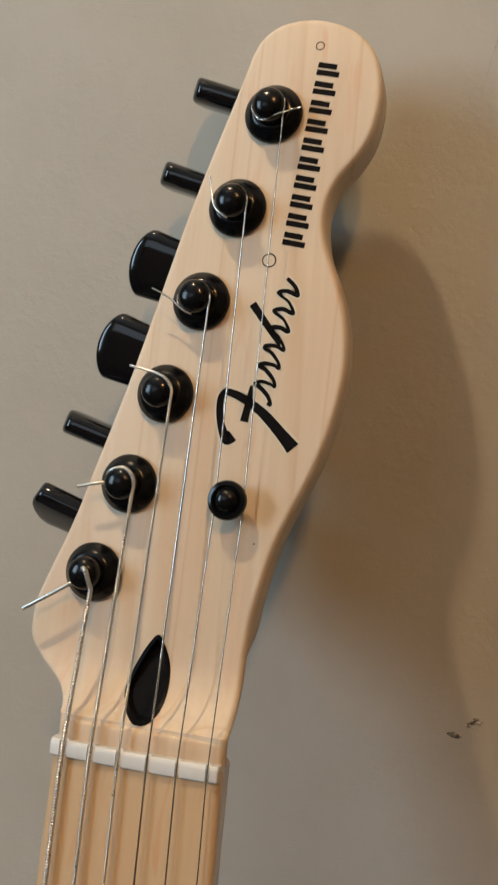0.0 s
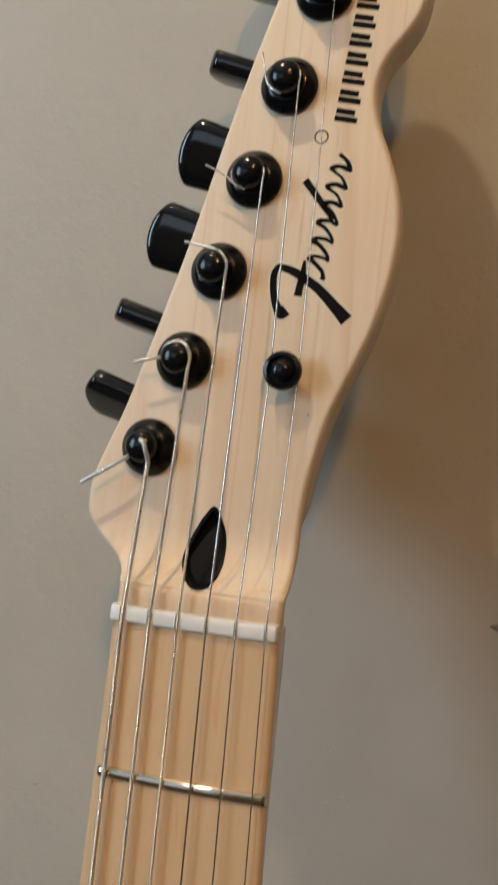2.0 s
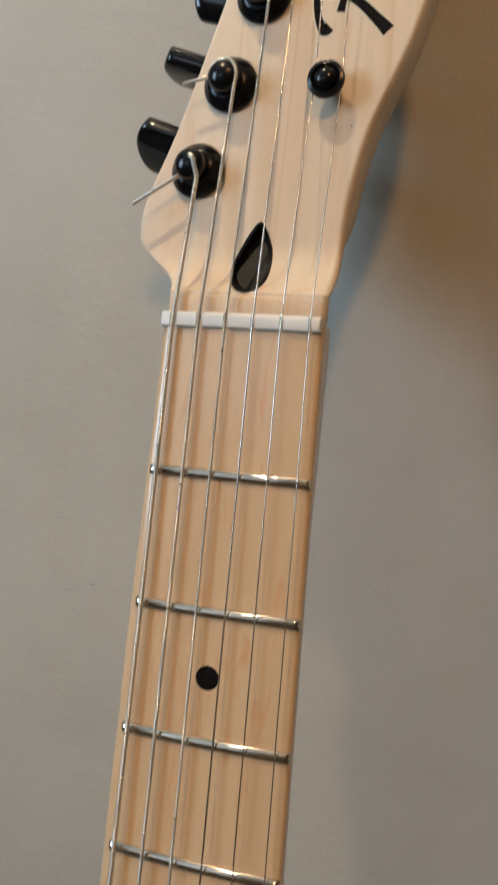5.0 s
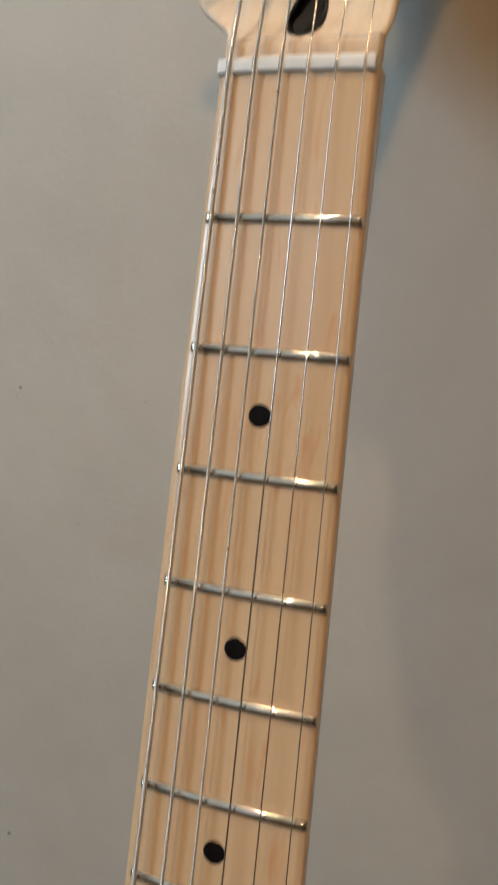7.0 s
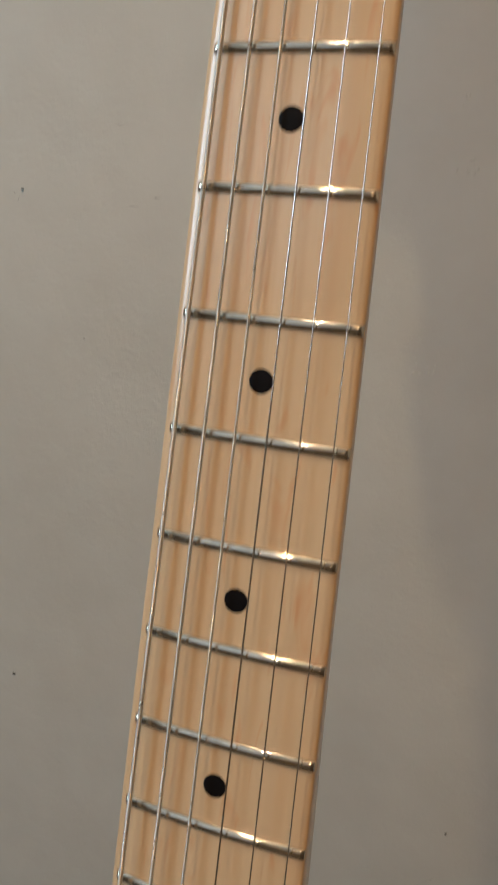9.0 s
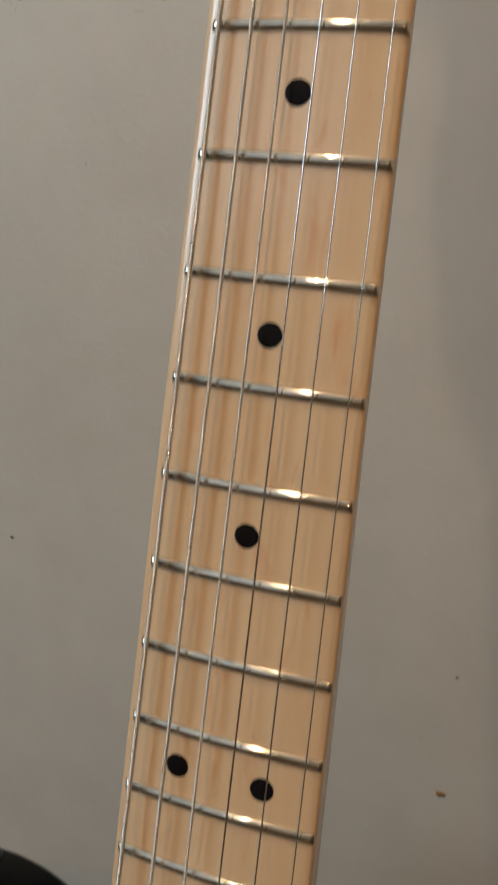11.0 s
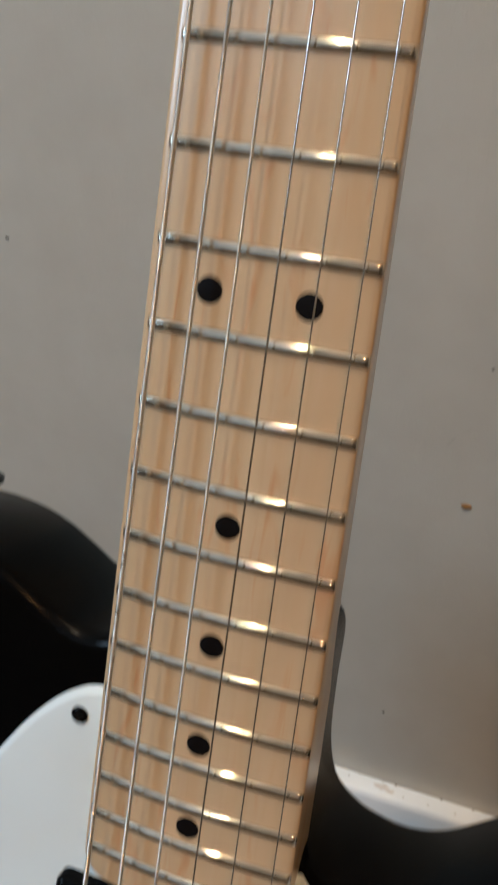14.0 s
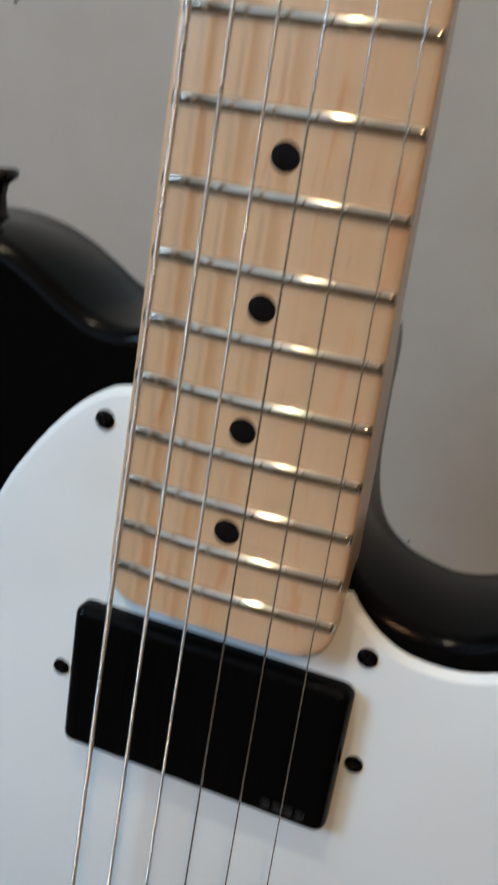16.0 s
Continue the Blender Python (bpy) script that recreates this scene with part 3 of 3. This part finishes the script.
TOP, BACK = 0.0113, 0.0545
bm = slab(body_loop, [(0.0040, BACK), (0.0012, BACK - 0.0008), (0.0, BACK - 0.0035), (0.0, TOP + 0.0048), (0.0004, TOP + 0.0028), (0.0014, TOP + 0.0012), (0.0028, TOP + 0.0004), (0.0048, TOP)])
body = part("body", bm, SATIN, guitar, "satin black solid guitar body", 60)

# strap button on the upper edge
sb = Vector((-0.0868, 0.032, -0.3962))
part("strap_button", turned([(0.0050, -0.002), (0.0046, 0.0), (0.0034, 0.0025), (0.0032, 0.0065), (0.0040, 0.0095), (0.0066, 0.0112), (0.0068, 0.0128), (0.0058, 0.0136), (0.003, 0.0134)], sb, (-0.12, 0, 1), 32), GLOSS, guitar, "black metal strap button")

# pickguard
GUARD_PTS = [(-29.2, -424.7), (-33, -424.8), (-38, -426.6), (-45, -431.7), (-52, -439.2), (-59, -448.8), (-66, -461), (-78, -490), (-88, -525), (-93, -570), (-90, -615), (-70, -640), (-30, -648), (30, -645), (70, -630), (100, -605), (108, -560), (110, -520), (112, -488), (104, -467), (92, -459.5), (79, -463), (66, -469.6), (56, -472.6), (46, -472.4), (39, -469.8), (33, -465), (29.4, -460.5)]
edge = spline([(x / 1000, z / 1000) for x, z in GUARD_PTS], 6, closed=False)
edge += [Vector((0.0262, -0.4612)), Vector((0.0255, -0.4640)), Vector((0.0100, -0.4660)), Vector((-0.0100, -0.4660)), Vector((-0.0255, -0.4640)), Vector((-0.0257, -0.4500)), Vector((-0.0260, -0.4260))]
bm = slab(edge, [(0.0, TOP - 0.0002), (0.0, TOP - 0.0004), (0.0018, TOP - 0.0022), (0.0021, TOP - 0.0023)])
pickguard = part("pickguard", bm, GUARD, guitar, "glossy white bevelled pickguard", 25)
GUARD_Y = TOP - 0.0023


def cross_screw(x, z, y, parent, spin, r=0.0025):
    bm = turned([(r * 1.02, -0.0004), (r, 0.0004), (r * 0.85, 0.0008), (r * 0.5, 0.0010), (r * 0.42, 0.0007), (r * 0.2, 0.0003)], (x, y, z), FRONT, 24)
    ob = part("screw", bm, PICKUP, parent, "black cross-head screw")
    m = bmesh.new()
    for k in range(2):
        a = radians(spin + 90 * k)
        d = Vector((math.cos(a), 0, math.sin(a))) * r * 0.75
        tube([Vector((x, y - 0.00085, z)) - d, Vector((x, y - 0.00085, z)) + d], r * 0.11, 6, m)
    part("slot", m, INK, ob)


cross_screw(-0.0375, -0.4341, GUARD_Y, pickguard, 20)
cross_screw(0.0362, -0.4750, GUARD_Y, pickguard, 65)

# neck pickup: rounded black cover with a faint moulded mark
plan = []
hw_, hl, cr = 0.0368, 0.0208, 0.0030
for sx, sz, a0 in ((1, 1, 0), (-1, 1, 90), (-1, -1, 180), (1, -1, 270)):
    for k in range(6):
        a = radians(a0 + 18 * k)
        plan.append(Vector((-0.0016 + sx * (hw_ - cr) + cr * math.cos(a), -0.5038 + sz * (hl - cr) + cr * math.sin(a))))
bm = slab(plan, [(0.0, TOP - 0.002), (0.0, 0.0060), (0.0004, 0.0050), (0.0010, 0.0042), (0.0017, 0.0038), (0.0025, 0.0036)])
pickup = part("pickup", bm, PICKUP, guitar, "black covered humbucker pickup", 40)
for k in range(4):
    part("marking_bar", box((0.0185 + k * 0.0030, 0.00352, -0.5212), (0.0210 + k * 0.0030, 0.0037, -0.5190), 0.0006, 2), plain("grey_mark", (0.0042, 0.0042, 0.005), 0.5) if k == 0 else bpy.data.materials["grey_mark"], pickup, "faint grey moulded mark")
cross_screw(-0.0428, -0.5058, GUARD_Y, pickup, 40, 0.0023)
cross_screw(0.0385, -0.5045, GUARD_Y, pickup, 10, 0.0023)

# ---- marks on the wall ----


def wall_mark(x, z, size, material, label, seed, squash=0.7, turn=0.0, high=0.0007):
    """A low uneven crumb or spot on the plaster."""
    rng = random.Random(seed)
    n = 14
    rings = []
    jag = [rng.uniform(0.65, 1.2) for _ in range(n)]
    for k, h in ((1.0, 0.0002), (0.85, -0.55 * high), (0.45, -high)):
        ring = []
        for i in range(n):
            a = 2 * math.pi * i / n
            u, v = size * k * jag[i] * math.cos(a), size * k * jag[i] * squash * math.sin(a)
            ring.append(Vector((x + u * math.cos(turn) - v * math.sin(turn), WALL_Y + h, z + u * math.sin(turn) + v * math.cos(turn))))
        rings.append(ring)
    ob = new("wall_spot", finish("wall_spot", ring_loft(rings), material, 80))
    ob.parent = wall_north
    return tagged(ob, label)


MARKS = [(0.0416, -0.4557, 0.0026, RUST), (0.0421, -0.3878, 0.0007, DIRT), (-0.187, -0.3660, 0.0011, DIRT), (0.0196, -0.5932, 0.0009, DIRT), (-0.158, -0.1173, 0.0007, DIRT)]
for k, (x, z, size, m) in enumerate(MARKS):
    wall_mark(x, z + 0.788, size, m, "ochre spot on the wall" if m is RUST else "dark speck on the wall", k)
for k in range(26):
    rng = random.Random(40 + k)
    side = k % 2
    wall_mark(0.0727 + 0.0056 * side + rng.gauss(0, 0.0011), 0.7606 + 0.005 * side + rng.gauss(0, 0.0008), rng.uniform(0.0004, 0.0012), SCUFF if k % 11 else DIRT, "grey scuff on the wall", 60 + k, 0.7, 0.0, 0.0003)


# short scratches
for k, (x, z, long, wide, turn, m) in enumerate(((-0.1109, 0.6971, 0.0022, 0.00022, 0.0, FAINT), (-0.1060, 0.6665, 0.0028, 0.00022, 0.0, FAINT), (-0.0956, 0.6704, 0.0016, 0.00028, 0.1, SCUFF), (-0.1604, 0.6668, 0.0022, 0.00016, 1.1, FAINT), (-0.1622, 0.6690, 0.0010, 0.00016, -1.0, FAINT), (-0.1322, 0.6095, 0.0009, 0.0005, -0.9, FAINT), (0.0305, 0.3632, 0.0042, 0.00016, 1.0, FAINT), (0.0362, 0.3699, 0.0038, 0.00016, 0.65, FAINT))):
    wall_mark(x, z, long, m, "faint dark scratch on the wall", 300 + k, wide / long, turn, 0.00008)

# crumbs of plaster and dust along the top of the skirting
baseboard = bpy.data.objects["baseboard"]
rng = random.Random(77)
for k in range(12):
    x, y, size = 0.005 + 0.009 * k + rng.uniform(-0.003, 0.003), WALL_Y - rng.choice((0.0006, 0.001, 0.004, 0.007)), rng.uniform(0.0003, 0.0008)
    ob = new("crumb", finish("crumb", turned([(size, -0.0001), (size * 0.9, size * 0.4), (size * 0.4, size * 0.8)], (x, y, SKIRT_TOP), (0, 0, 1), 7), SCUFF if k % 3 else DIRT, 80))
    ob.parent = baseboard

for k, (x, y, long, wide) in enumerate(((0.0257, 0.0868, 0.0050, 0.0024), (0.0305, 0.0855, 0.0030, 0.0014))):
    # thin brown smear on the skirting's top
    rng = random.Random(90 + k)
    pts = [(x + long * rng.uniform(0.6, 1.1) * math.cos(a), y + wide * rng.uniform(0.6, 1.1) * math.sin(a)) for a in (2 * math.pi * i / 16 for i in range(16))]
    ob = new("smear", finish("smear", ring_loft([[Vector((px, py, SKIRT_TOP + h)) for px, py in pts] for h in (0.00002, 0.00008)]), SMEAR, 80))
    ob.parent = baseboard

# hairline crack, and low lumps and trowel ridges of the plaster
rng = random.Random(11)
path = []
for k in range(15):
    u = k / 14
    path.append(Vector((0.0690 - 0.0075 * u + rng.uniform(-0.0004, 0.0004), WALL_Y - 0.00002, 0.972 - 0.036 * u)))
ob = new("hairline_crack", finish("hairline_crack", tube(path, [0.00001 + 0.00005 * rng.random() for _ in path], 5), SCUFF))
ob.parent = wall_north


def plaster_lump(x, z, long, wide, turn, high, seed):
    rng = random.Random(seed)
    n, rings = 16, []
    jag = [rng.uniform(0.7, 1.15) for _ in range(n)]
    for k, h in ((1.0, 0.0004), (0.86, -0.25 * high), (0.6, -0.8 * high), (0.25, -high)):
        ring = []
        for i in range(n):
            a = 2 * math.pi * i / n
            u, v = long * k * jag[i] * math.cos(a), wide * k * jag[i] * math.sin(a)
            ring.append(Vector((x + u * math.cos(turn) - v * math.sin(turn), WALL_Y + h, z + u * math.sin(turn) + v * math.cos(turn))))
        rings.append(ring)
    ob = new("plaster_lump", finish("plaster_lump", ring_loft(rings), WALL, 80))
    ob.parent = wall_north


# raised crumbs of paint in small groups beside the neck
for g, (gx, gz, spread, count) in enumerate(((0.0146, 0.6140, 0.0042, 9), (0.0236, 0.6870, 0.0050, 9), (0.0420, 0.5392, 0.0034, 6), (0.0222, 0.7085, 0.0040, 5))):
    rng = random.Random(210 + g)
    for k in range(count):
        size = rng.uniform(0.0005, 0.0011)
        plaster_lump(gx + rng.uniform(-1, 1) * spread, gz + rng.uniform(-0.5, 0.5) * spread, size, size * rng.uniform(0.4, 0.7), 0.9 + rng.uniform(-0.5, 0.8), 0.00017, 230 + 20 * g + k)
